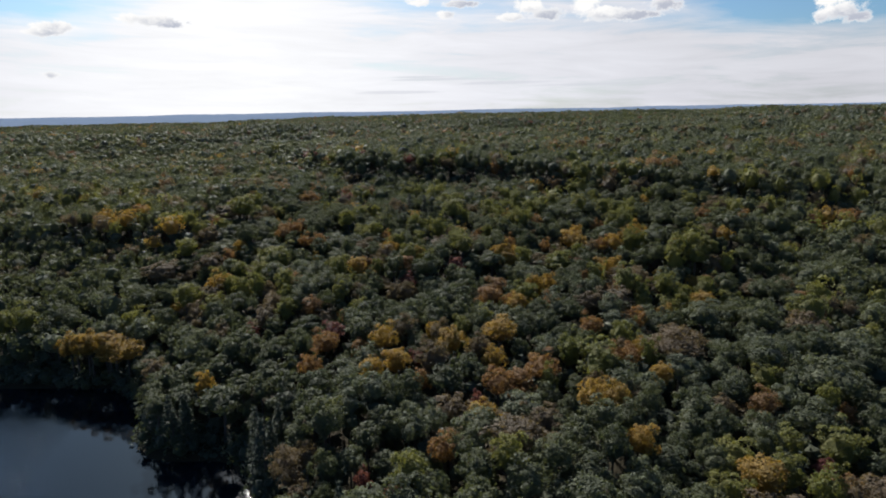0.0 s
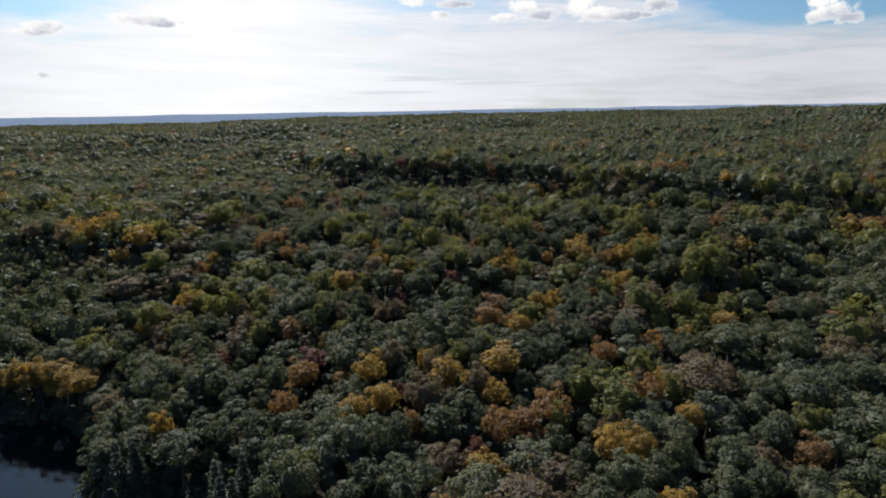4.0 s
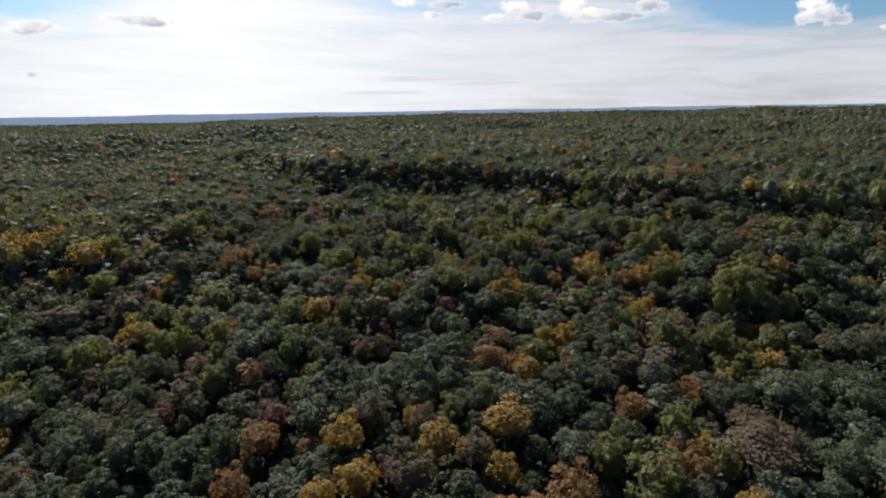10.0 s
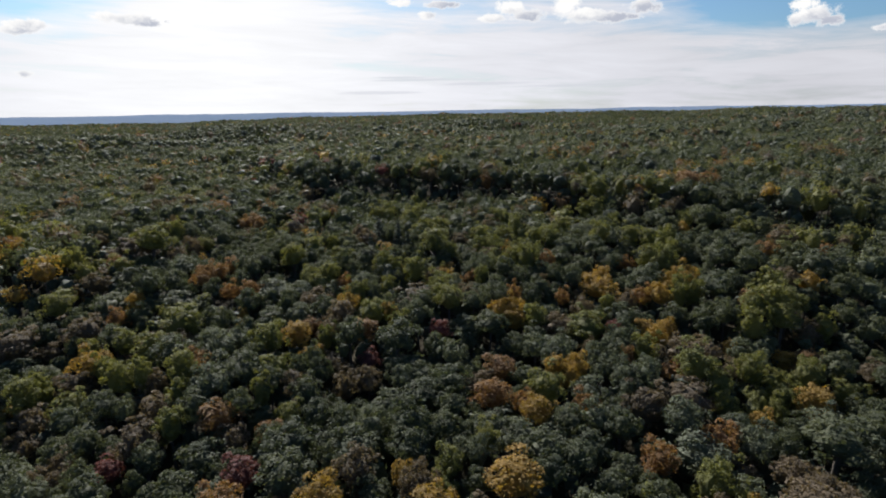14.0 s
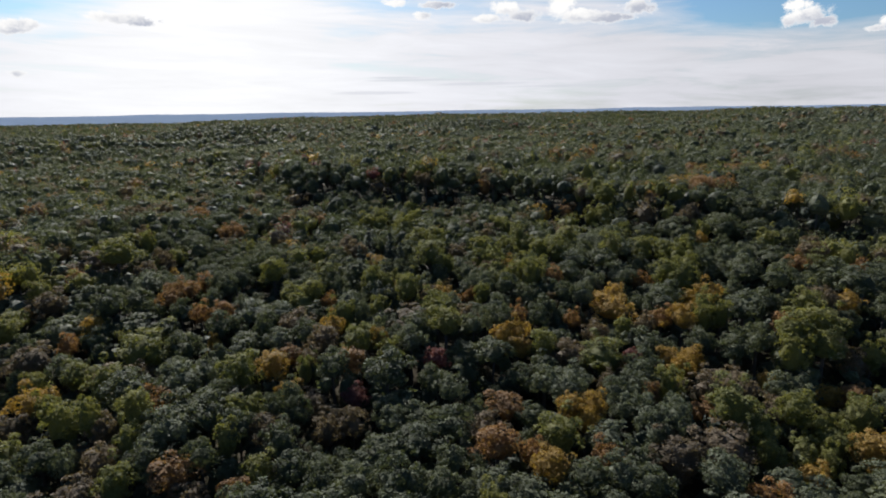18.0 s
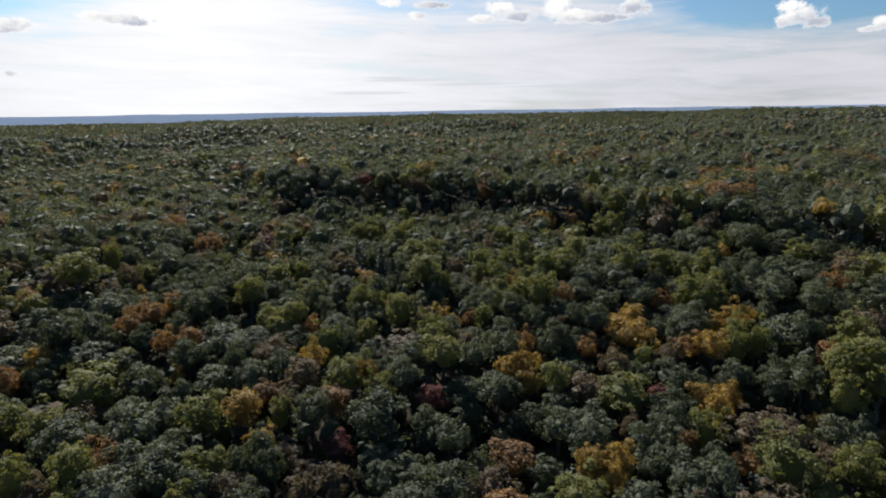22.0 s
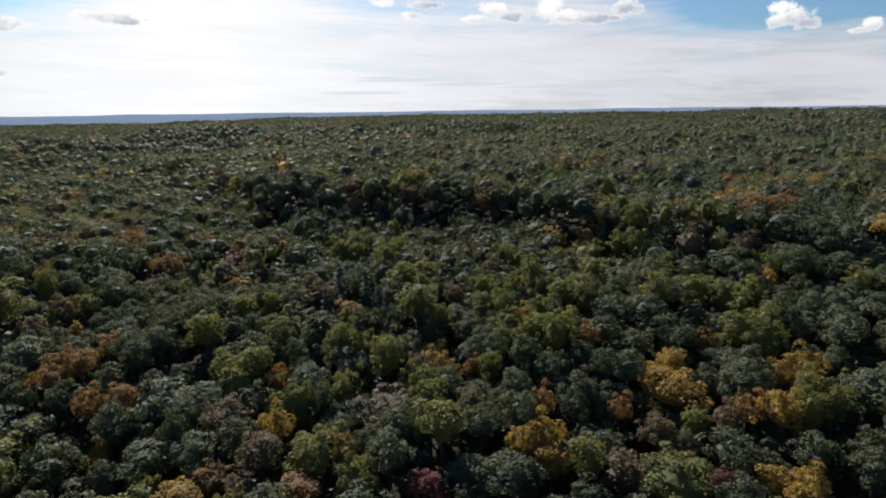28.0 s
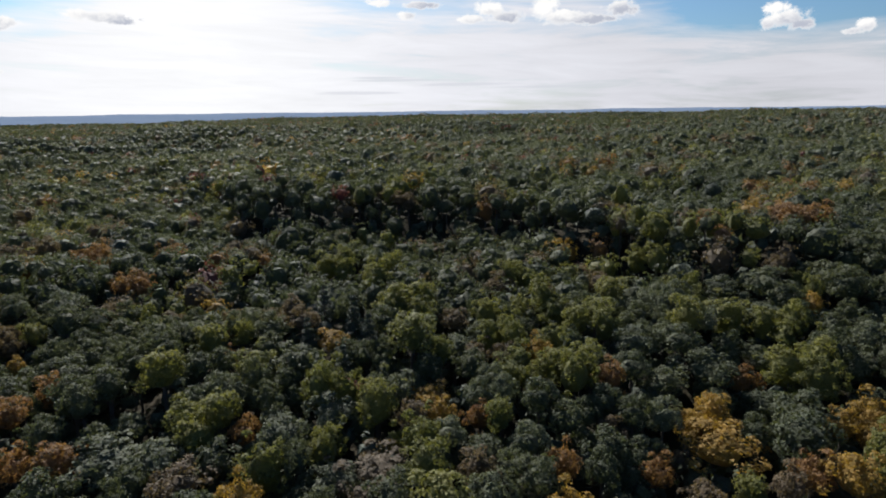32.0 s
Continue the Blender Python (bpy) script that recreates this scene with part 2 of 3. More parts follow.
def ground_z(x, y):
    d = lake_depth(x, y)
    z = canopy(x, y) - 13.5 + 7.5 * ss(1150, 1500, np.hypot(x, y))  # the far ground carries young growth
    bank = LAKE + 0.5 + np.minimum(np.maximum(-d, 0) * 0.22, 40)
    z = np.minimum(np.maximum(z, LAKE + 1.0), bank)
    return np.where(d > 0, LAKE - 0.3 - np.minimum(d, 12) * 0.25, z)


def link_mesh(name, verts, faces, mats, parent=None, index=None, smooth=False, normals=None):
    """One mesh object from arrays of corners and of quads or triangles."""
    me = bpy.data.meshes.new(name)
    faces = np.asarray(faces, np.int32)
    me.vertices.add(len(verts))
    me.vertices.foreach_set("co", np.asarray(verts, np.float32).ravel())
    me.loops.add(faces.size)
    me.loops.foreach_set("vertex_index", faces.ravel())
    me.polygons.add(len(faces))
    me.polygons.foreach_set("loop_start", np.arange(0, faces.size, faces.shape[1], dtype=np.int32))
    for mat in mats:
        me.materials.append(mat)
    if index is not None:
        me.polygons.foreach_set("material_index", np.asarray(index, np.int32))
    me.polygons.foreach_set("use_smooth", np.full(len(faces), smooth))
    me.update(calc_edges=True)
    if normals is not None:
        me.attributes.new("custom_normal", "FLOAT_VECTOR", "POINT").data.foreach_set("vector", np.asarray(normals, np.float32).ravel())
    ob = new(name, me)
    ob.parent = parent
    return ob


def grid_faces(nx, ny):
    i = np.arange((nx - 1) * (ny - 1))
    a = i // (nx - 1) * nx + i % (nx - 1)
    return np.stack([a, a + 1, a + nx + 1, a + nx], 1)


def axis(fine, step, reach):
    inner = np.arange(-fine, fine + 1, step)
    outer = fine + np.cumsum(np.geomspace(step, (reach - fine) / 14, 62))
    outer = fine + (outer - fine) * (reach - fine) / (outer[-1] - fine)
    return np.concatenate([-outer[::-1], inner, outer])


xs, ys = axis(220, 5, 4900), axis(220, 5, 4900) + 100
GX, GY = np.meshgrid(xs, ys)
ground = link_mesh("ground", np.stack([GX, GY, ground_z(GX, GY)], -1).reshape(-1, 3), grid_faces(len(xs), len(ys)), [FLOOR], smooth=True)
tagged(ground, "dark leaf-covered forest floor under the trees", "ground", kind="structure")

wx, wy = np.linspace(-340, -20, 81), np.linspace(-70, 182, 64)
WX, WY = np.meshgrid(wx, wy)
wf = grid_faces(len(wx), len(wy))
wd = lake_depth(WX, WY).ravel()
wf = wf[wd[wf].max(1) > -3]
used = np.unique(wf)
remap = np.zeros(WX.size, int)
remap[used] = np.arange(len(used))
wv = np.stack([WX, WY, np.full(WX.shape, LAKE)], -1).reshape(-1, 3)[used]
water = link_mesh("water", wv, remap[wf], [WATER])
water.data.attributes.new("off_shore", "FLOAT", "POINT").data.foreach_set("value", wd[used].astype(np.float32))
tagged(water, "dark rippled lake water glinting in the low sun", "lake", kind="structure")


# ---- trees ----
ICO = np.array([(s1 * a, s2 * b, 0)[k:] + (s1 * a, s2 * b, 0)[:k] for k in range(3) for s1 in (-1, 1) for s2 in (-1, 1) for a, b in ((1, 1.618),)], float)
ICO /= np.linalg.norm(ICO[0])


def hull_faces(V):
    """Triangles of a small regular solid, wound outwards."""
    edge = min(np.linalg.norm(V[0] - v) for v in V[1:]) * 1.01
    F = []
    for i in range(len(V)):
        for j in range(i + 1, len(V)):
            for k in range(j + 1, len(V)):
                if max(np.linalg.norm(V[i] - V[j]), np.linalg.norm(V[j] - V[k]), np.linalg.norm(V[i] - V[k])) <= edge:
                    out = np.dot(np.cross(V[j] - V[i], V[k] - V[i]), V[i] + V[j] + V[k]) > 0
                    F.append((i, j, k) if out else (i, k, j))
    return np.array(F)


def split_faces(V, F):
    """Each triangle cut into four, new corners pushed out to the unit ball."""
    V, mid, out = list(map(tuple, V)), {}, []
    for f in F:
        m = []
        for i, j in ((0, 1), (1, 2), (2, 0)):
            key = tuple(sorted((int(f[i]), int(f[j]))))
            if key not in mid:
                p = (np.array(V[key[0]]) + V[key[1]]) / 2
                mid[key] = len(V)
                V.append(tuple(p / np.linalg.norm(p)))
            m.append(mid[key])
        out += [(f[0], m[0], m[2]), (f[1], m[1], m[0]), (f[2], m[2], m[1]), (m[0], m[1], m[2])]
    return np.array(V), np.array(out)


SOLID = [(ICO, hull_faces(ICO))]
SOLID.append(split_faces(*SOLID[0]))
TALL = {"oak": 0.92, "maple": 1.25, "tulip": 1.65}


def leafy_mass(rng, level, swell, rough):
    """A lumpy mass of foliage of radius about 1: swellings, and on them small uneven tufts."""
    V, F = SOLID[level]
    r = np.ones(len(V))
    for _ in range(5):
        k = rng.normal(0, 1, 3) * 2.6
        r += swell * 0.45 * np.cos(V @ k + rng.random() * 6.28)
    r += rough * rng.uniform(-1, 1, len(V))
    P = V * r[:, None]
    n = np.cross(P[F[:, 1]] - P[F[:, 0]], P[F[:, 2]] - P[F[:, 0]])
    N = np.zeros_like(P)
    for i in range(3):
        np.add.at(N, F[:, i], n)
    return P, F, N / np.linalg.norm(N, axis=1, keepdims=True)


def rounded(own, place, tall, lean=0.5):
    """Shading ways of foliage: partly its own, partly the whole crown's."""
    whole = place - np.array((0, 0, 0.35 * tall))
    whole /= np.linalg.norm(whole, axis=1, keepdims=True) + 1e-9
    w = own * (1 - lean) + whole * lean
    return w / (np.linalg.norm(w, axis=1, keepdims=True) + 1e-9)


def crown(rng, shape, lobes, leaves, size, level=0, heart=0.6, lean=0.5):
    """A crown of radius 1 over z = 0: ragged leaf clumps gathered into lobes of uneven size, over a shaded heart of foliage."""
    if shape == "pine":
        P, W = pine_points(rng, leaves)
        return clumps(rng, P, W, size, 0.45)
    tall, k = TALL[shape], lobes
    g = (np.arange(k) + 0.5) / k
    ph = np.arange(k) * 2.39996 + rng.random() * 6
    up = 1 - 1.5 * g                                      # from the top down to below the middle
    flat = np.sqrt(np.maximum(1 - up ** 2, 0))
    dirs = np.stack([np.cos(ph) * flat, np.sin(ph) * flat, up], 1) + rng.normal(0, 0.2, (k, 3))
    rad = np.minimum(rng.uniform(0.5, 1.45, k) * math.sqrt(2.3 / k), 0.55) * (0.88 if shape == "tulip" else 1.0)
    core = dirs * (1 - rad)[:, None] * rng.uniform(0.70, 1.28, k)[:, None]
    bulge = np.array((*rng.uniform(0.86, 1.14, 2), tall))
    core = core * bulge + (0, 0, 0.62 * tall)
    # the heart lies within the lobes
    p, f, n = leafy_mass(rng, level, 0.12, 0.09)
    if lean > 0.5:                                        # far off only its upper side shows
        f = f[SOLID[level][0][f].mean(1)[:, 2] > -0.3]
    V = [p * heart * bulge + (0, 0, 0.52 * tall)]
    F, S = [f], [rounded(n, V[0], tall, lean)]
    pick = rng.choice(k, leaves, p=rad ** 2 / (rad ** 2).sum())
    v = rng.normal(0, 1, (leaves, 3)) + dirs[pick] * 0.9 + np.array([0, 0, 0.45])
    v /= np.linalg.norm(v, axis=1, keepdims=True)
    P = core[pick] + v * rad[pick][:, None] * rng.uniform(0.72, 1.28, leaves)[:, None]
    near = (np.linalg.norm(P[:, None, :] - core[None], axis=2) / rad[None]).min(1)
    cv, cf, cs = clumps(rng, P[near > 0.72], v[near > 0.72], size)
    V.append(cv)
    S.append(rounded(cs, cv, tall, lean))
    F.append(cf + len(p))
    return np.concatenate(V), np.concatenate(F), np.concatenate(S)


def pine_points(rng, n):
    """Places of needle sprays on the tiers of a pine."""
    t = rng.random(n) ** 0.75
    tier = np.floor(t * 11) / 11
    ring = (1 - tier) * 0.95 + 0.06
    spoke = rng.integers(0, 9, n) / 9 * 2 * np.pi + tier * 4.75 + rng.normal(0, 0.12, n)
    out = ring * np.sqrt(rng.random(n))
    P = np.stack([np.cos(spoke) * out, np.sin(spoke) * out, tier * 3.6 + 0.10 - out * 0.28 + rng.normal(0, 0.05, n)], 1)
    return P, np.stack([np.cos(spoke) * 0.5, np.sin(spoke) * 0.5, np.full(n, 0.85)], 1)


def clumps(rng, P, W, size, slim=0.8):
    """A tilted three-cornered leaf clump at each place, facing roughly along its way."""
    n = len(P)
    puff = W / np.linalg.norm(W, axis=1, keepdims=True)
    W = W + rng.normal(0, 0.42, (n, 3))
    W /= np.linalg.norm(W, axis=1, keepdims=True)
    A = np.cross(W, rng.normal(0, 1, (n, 3)))
    A /= np.linalg.norm(A, axis=1, keepdims=True) + 1e-9
    B = np.cross(W, A)
    s = (size * rng.uniform(0.6, 1.35, n))[:, None]
    q = [P + A * s * 1.15 - W * s * 0.2, P - A * s * 0.5 + B * s * slim + W * s * 0.1, P - A * s * 0.6 - B * s * slim - W * s * 0.1]
    V = np.stack(q, 1).reshape(-1, 3)
    # the leaves of a clump face many ways: its shading leans towards the lobe's own roundness
    soft = puff * 0.85 + W * 0.15
    soft /= np.linalg.norm(soft, axis=1, keepdims=True)
    return V, np.arange(3 * n).reshape(-1, 3), np.repeat(soft, 3, 0)


def tube(path, radii, sides=7):
    """A tapering limb along a path of points."""
    V, F = [], []
    for (p, r) in zip(path, radii):
        for j in range(sides):
            a = 2 * math.pi * j / sides
            V.append((p[0] + r * math.cos(a), p[1] + r * math.sin(a), p[2]))
    for i in range(len(path) - 1):
        for j in range(sides):
            F.append((i * sides + j, i * sides + (j + 1) % sides, (i + 1) * sides + (j + 1) % sides, (i + 1) * sides + j))
    return V, F


# height to the crown's base, crown radius, lobes, leaf clumps, clump size
SHAPE = {"oak": (9.9, 3.9, 26, 2300, 0.235), "maple": (9.2, 3.2, 22, 1900, 0.205), "tulip": (8.9, 3.5, 28, 2300, 0.21), "pine": (2.5, 3.2, 1, 1800, 0.27)}
TOP = {"oak": 1.55, "maple": 2.1, "tulip": 2.75, "pine": 3.75}
PROTO = {}


def tree_meshes(shape, variant):
    """Trunk, limbs and crown of one tree, its foot at the origin."""
    rng = np.random.default_rng(100 * variant + len(shape) * 7 + ord(shape[0]))
    base, R, lobes, leaves, size = SHAPE[shape]
    V, F, S = crown(rng, shape, lobes, leaves, size / R, 1)
    V = V * R * np.array([rng.uniform(0.92, 1.08), rng.uniform(0.92, 1.08), 1.0])
    V[:, 2] += base
    foliage_part = link_mesh("crown", V, F, [LEAF["green"]], normals=S)
    top = base + R * TOP[shape]
    lean = rng.normal(0, 0.35, 2)
    hs = np.array([-0.8, 0.3, base * 0.6, base, base + (top - base) * (0.95 if shape == "pine" else 0.55)])
    path = [(lean[0] * h / top, lean[1] * h / top, h) for h in hs]
    tv, tf = tube(path, [0.46, 0.33, 0.27, 0.23, 0.06])
    trunk = link_mesh("trunk", tv, tf, [BARK], smooth=True)
    limbs = []
    for i in range(4):
        a, h0 = i * 1.6 + rng.random(), base * rng.uniform(0.75, 1.1)
        out, rise = R * rng.uniform(0.45, 0.75), R * rng.uniform(0.35, 0.8) if shape != "pine" else 0.2
        pts = [(math.cos(a) * out * s, math.sin(a) * out * s, h0 + rise * s ** 0.8) for s in (0, 0.35, 0.7, 1)]
        v, f = tube(pts, [0.14, 0.11, 0.07, 0.02], 5)
        limbs.append(link_mesh("limb", v, f, [BARK], smooth=True))
    obs = foliage_part, trunk, *limbs
    out = foliage_part.data, trunk.data, [o.data for o in limbs]
    for ob in obs:
        bpy.data.objects.remove(ob)
    return out


LABEL = {
    "green": "dark green broadleaf tree with a lumpy rounded crown",
    "grey_green": "pale grey-green oak with a broad domed crown",
    "yellow_green": "tall yellow-green tree standing above the forest canopy",
    "gold": "golden yellow autumn tree among green forest trees",
    "orange": "dull orange autumn maple among green forest trees",
    "russet": "russet-brown autumn tree with a thinning crown",
    "red": "small dark red autumn maple between green crowns",
    "pine": "dark green pine with tiered feathery branches",
}
GROUP = {"green": "dark green trees", "grey_green": "grey-green oaks", "yellow_green": "tall yellow-green trees", "gold": "golden trees", "orange": "orange maples",
         "russet": "russet trees", "red": "red maples", "pine": "pines"}
NAME = {"green": "broadleaf_tree", "grey_green": "oak_tree", "yellow_green": "tulip_tree", "gold": "hickory_tree", "orange": "maple_tree", "russet": "beech_tree", "red": "red_maple_tree", "pine": "pine_tree"}
HABIT = {"green": ("oak", "maple", "oak"), "grey_green": ("oak", "oak", "oak"), "yellow_green": ("tulip", "tulip", "maple"), "gold": ("maple", "oak", "maple"),
         "orange": ("maple", "oak", "maple"), "russet": ("maple", "tulip", "oak"), "red": ("maple", "maple", "maple"), "pine": ("pine", "pine", "pine")}


def tree_kind(colour, variant):
    """Meshes of one of three trees of a colour."""
    key = colour, variant
    if key not in PROTO:
        shape = HABIT[colour][variant]
        raw = shape, variant
        if raw not in PROTO:
            PROTO[raw] = tree_meshes(shape, variant)
        leaf_mesh, trunk, limbs = PROTO[raw]
        mine = leaf_mesh.copy()
        mine.materials[0] = LEAF[colour]
        PROTO[key] = mine, trunk, limbs, shape
    return PROTO[key]


def plant(colour, variant, x, y, radius, height, turn):
    """One tree with trunk, limbs and crown, rooted in the ground, of a given crown radius and height."""
    leaf_mesh, trunk, limbs, shape = tree_kind(colour, variant)
    wide, tall = radius / SHAPE[shape][1], height / (SHAPE[shape][0] + SHAPE[shape][1] * TOP[shape])
    name, label, group = NAME[colour], LABEL[colour], GROUP[colour]
    if colour == "green":
        name, label, group = GREENS[variant]
    tree = new(name)
    tree.empty_display_size = 0.5
    tree.matrix_basis = Matrix.Translation((x, y, float(ground_z(x, y)))) @ Matrix.Rotation(turn, 4, "Z") @ Matrix.Diagonal((wide, wide, tall, 1))
    for name, data in (("trunk", trunk), *(("limb", d) for d in limbs), ("crown", leaf_mesh)):
        part = new(name, data)
        part.parent = tree
    tagged(tree, label, "tree", group)


GREENS = (("broadleaf_tree", "dark green broadleaf tree with a lumpy rounded crown", "dark green trees"),
          ("ash_tree", "dark green ash with a tall narrow crown", "green ashes"),
          ("linden_tree", "dull green linden with a broad dense crown", "green lindens"))
# trees that stand out, by colour: place on the ground and radius of the crown
GOLD = ((56, 255, 3.4), (-56, 235, 2.0), (-25, 237, 3.0), (-12, 230, 2.4), (51, 252, 2.5), (28, 277, 3.0), (61, 219, 5.0), (78, 246, 5.3),
        (-89, 239, 3.2), (22, 230, 5.4), (67, 234, 4.2), (-37, 220, 4.4), (-14, 147, 2.5), (-6, 164, 2.2), (52, 134, 3.2), (32, 199, 5.1),
        (52, 152, 2.6), (22, 182, 3.9), (-65, 140, 2.6), (-105, 163, 8.5), (-113, 163, 5.9), (-119, 151, 5.6), (-21, 138, 3.3), (35, 124, 5.6),
        (7, 121, 4.2), (-0, 153, 4.4), (38, 106, 3.1), (11, 147, 3.4), (-15, 143, 3.7),)
RED = ((-120, 466, 4.8), (38, 443, 3.1), (48, 391, 2.6), (2, 223, 3.5), (-16, 209, 3.2), (50, 221, 2.7), (-12, 269, 2.6), (6, 130, 2.2),
       (-18, 101, 1.8), (-11, 95, 2.1),)
TULIP = ((1, 301, 8.0), (-15, 265, 4.8), (-6, 258, 4.0), (2, 248, 3.4), (-37, 256, 6.3), (-22, 339, 6.1), (-8, 325, 5.7), (31, 322, 5.6),
         (43, 287, 6.7), (78, 261, 6.3), (84, 279, 5.8), (75, 235, 4.8), (72, 325, 6.7), (22, 284, 5.2), (7, 276, 2.6), (-14, 249, 2.9),
         (-23, 244, 3.7), (-48, 268, 4.5), (32, 266, 6.4), (34, 301, 4.2), (54, 308, 4.5), (-69, 200, 2.9), (53, 208, 3.5), (91, 218, 7.0),
         (10, 96, 3.4), (-147, 185, 6.7), (-8, 93, 3.1),)
ORANGE = ((40, 241, 2.5), (25, 242, 2.5), (63, 237, 3.2), (39, 263, 3.3), (67, 265, 3.1), (-69, 268, 3.3), (-73, 256, 5.1), (117, 326, 8.5),
          (93, 333, 4.1), (46, 228, 2.9), (-57, 247, 3.8), (-101, 348, 6.2), (-29, 255, 2.5), (-78, 324, 5.1), (-80, 358, 5.6), (-63, 246, 3.0),
          (48, 204, 2.3), (-91, 231, 3.0), (17, 206, 4.5), (13, 189, 4.4), (33, 186, 3.1), (20, 188, 2.7), (91, 227, 4.0), (-38, 144, 3.2),
          (47, 147, 4.7), (-26, 156, 3.2), (-37, 158, 3.9), (17, 137, 4.0), (42, 167, 3.5), (-8, 136, 2.5), (-2, 106, 3.1), (71, 122, 3.9),
          (71, 94, 3.1),)
RUSSET = ((58, 235, 3.1), (11, 242, 3.2), (11, 296, 4.1), (-119, 347, 6.2), (45, 235, 3.1), (-129, 343, 5.6), (26, 317, 4.2), (-1, 391, 4.7),
          (-19, 201, 5.2), (66, 207, 6.4), (-28, 223, 3.5), (66, 155, 5.3), (-74, 172, 4.7), (-33, 107, 4.7), (20, 117, 4.1), (62, 122, 3.5),)
OAK = ((37, 360, 5.2), (25, 366, 5.4), (99, 268, 5.4), (65, 298, 5.7), (-37, 267, 3.3), (-22, 253, 4.6), (7, 251, 3.5), (45, 251, 3.5),
       (-8, 232, 2.9), (16, 262, 4.7), (20, 247, 3.7), (49, 276, 4.6), (-56, 217, 7.0), (-6, 203, 5.3), (30, 210, 6.5), (42, 203, 5.0),
       (-51, 194, 4.5), (46, 194, 5.2), (80, 205, 5.2), (-77, 163, 5.9), (-13, 181, 3.9), (65, 176, 5.8), (81, 149, 4.8), (27, 153, 4.3),
       (-23, 128, 7.1), (35, 93, 5.3), (-8, 118, 5.7),)
PINE = ((-21, 301, 4.6), (-13, 293, 4.4), (-9, 286, 4.2), (-5, 271, 2.8), (-23, 287, 3.8), (-14, 277, 3.9), (-43, 122, 5.5), (-21, 93, 3.1),
        (-68, 127, 5.4), (-43, 112, 4.2),)
GREEN = ((33, 242, 4.8), (-60, 263, 6.3), (-54, 286, 6.2), (59, 259, 3.5), (13, 273, 3.8), (-47, 203, 7.1), (1, 215, 3.6), (-30, 204, 5.0),
         (77, 221, 5.8), (-88, 176, 5.1), (23, 166, 6.4), (0, 196, 7.8), (54, 115, 6.7), (-134, 187, 7.2), (13, 91, 4.5), (-61, 158, 6.6),)
rng = np.random.default_rng(11)
taken = []
for colour, spots, height in (("gold", GOLD, 15.4), ("red", RED, 13.2), ("yellow_green", TULIP, 18.2), ("orange", ORANGE, 14.4), ("russet", RUSSET, 14.4),
                              ("grey_green", OAK, 14.6), ("pine", PINE, 16.5), ("green", GREEN, 14.6)):
    for x, y, r in spots:
        # a broad crown is a close group of three
        spread = 0.56 * r if r > 4.6 else 0
        for k in range(3 if spread else 1):
            a = 2.09 * k + x
            px, py, pr = x + spread * math.cos(a), y + spread * math.sin(a), r * rng.uniform(0.56, 0.68) if spread else r
            while lake_depth(px, py) > -2.5:
                py += 1.0
            plant(colour, int(rng.integers(3)), px, py, pr, height + 0.7 * (pr - 3.5) + rng.normal(0, 0.7), rng.random() * 6.28)
            taken.append((px, py, pr))
taken = np.array(taken)


def scatter(rng, x0, x1, y0, y1, gap):
    """Places on a shaken grid."""
    gx, gy = np.meshgrid(np.arange(x0, x1, gap), np.arange(y0, y1, gap * 0.9))
    gx = gx + (np.arange(gx.shape[0]) % 2)[:, None] * gap / 2
    x, y = gx.ravel(), gy.ravel()
    return x + rng.uniform(-0.36, 0.36, x.size) * gap, y + rng.uniform(-0.36, 0.36, y.size) * gap


def sizes(rng, n, mean=3.5):
    """Crown radii: many middling trees, some large, some young."""
    return np.clip(rng.lognormal(math.log(mean), 0.27, n), 0.58 * mean, 1.75 * mean)


def pack(rng, x, y, r, close=0.9, keep_off=None):
    """Of these places, taken in a random order, those whose crowns find room."""
    cell, cells, out = 2 * close * max(r.max(), 8.5 if keep_off is not None else 0), {}, []
    for a, b, q in (keep_off if keep_off is not None else ()):
        cells.setdefault((int(a // cell), int(b // cell)), []).append((a, b, q))
    for i in rng.permutation(len(x)):
        a, b, q = float(x[i]), float(y[i]), float(r[i])
        cx, cy = int(a // cell), int(b // cell)
        if all((a - u) ** 2 + (b - v) ** 2 > (close * (q + w)) ** 2 for k in (-1, 0, 1) for m in (-1, 0, 1) for u, v, w in cells.get((cx + k, cy + m), ())):
            cells.setdefault((cx, cy), []).append((a, b, q))
            out.append(i)
    return x[out], y[out], r[out]


def mix_colours(rng, x, y):
    """Which colour a wild tree takes: warm colours gather in groups and along the valley."""
    warm = np.sin(x / 23 + 1.1) * np.sin(y / 19 + 0.3) + 0.7 * np.sin(x / 9.1 - y / 13 + 2) + rng.normal(0, 0.55, x.size)
    pale = np.sin(x / 31 - 0.6) * np.sin(y / 27 + 1.9) + rng.normal(0, 0.7, x.size)
    u = rng.random(x.size)
    c = np.zeros(x.size, int)
    c[pale > 1.0] = 1
    c[(warm > 0.3) & (u < 0.38)] = 2
    hot = (warm > 0.7) & (u > 0.5)
    c[hot] = np.where(u[hot] > 0.90, 3, np.where(u[hot] > 0.76, 4, 5))
    c[(u > 0.95) & (warm < 0.5)] = 5
    c[(u < 0.006)] = 6
    # farther off greens replace warm colours, imitating how haze dulls them
    off = ss(260, 620, y)
    c[(c == 2) & (rng.random(x.size) < 0.85 * off)] = 0
    c[((c == 3) | (c == 4)) & (rng.random(x.size) < 0.8 * off)] = 5
    c[(c == 5) & (rng.random(x.size) < 0.5 * off)] = 0
    c[(c == 0) & (rng.random(x.size) < 0.12 * off)] = 7
    return c


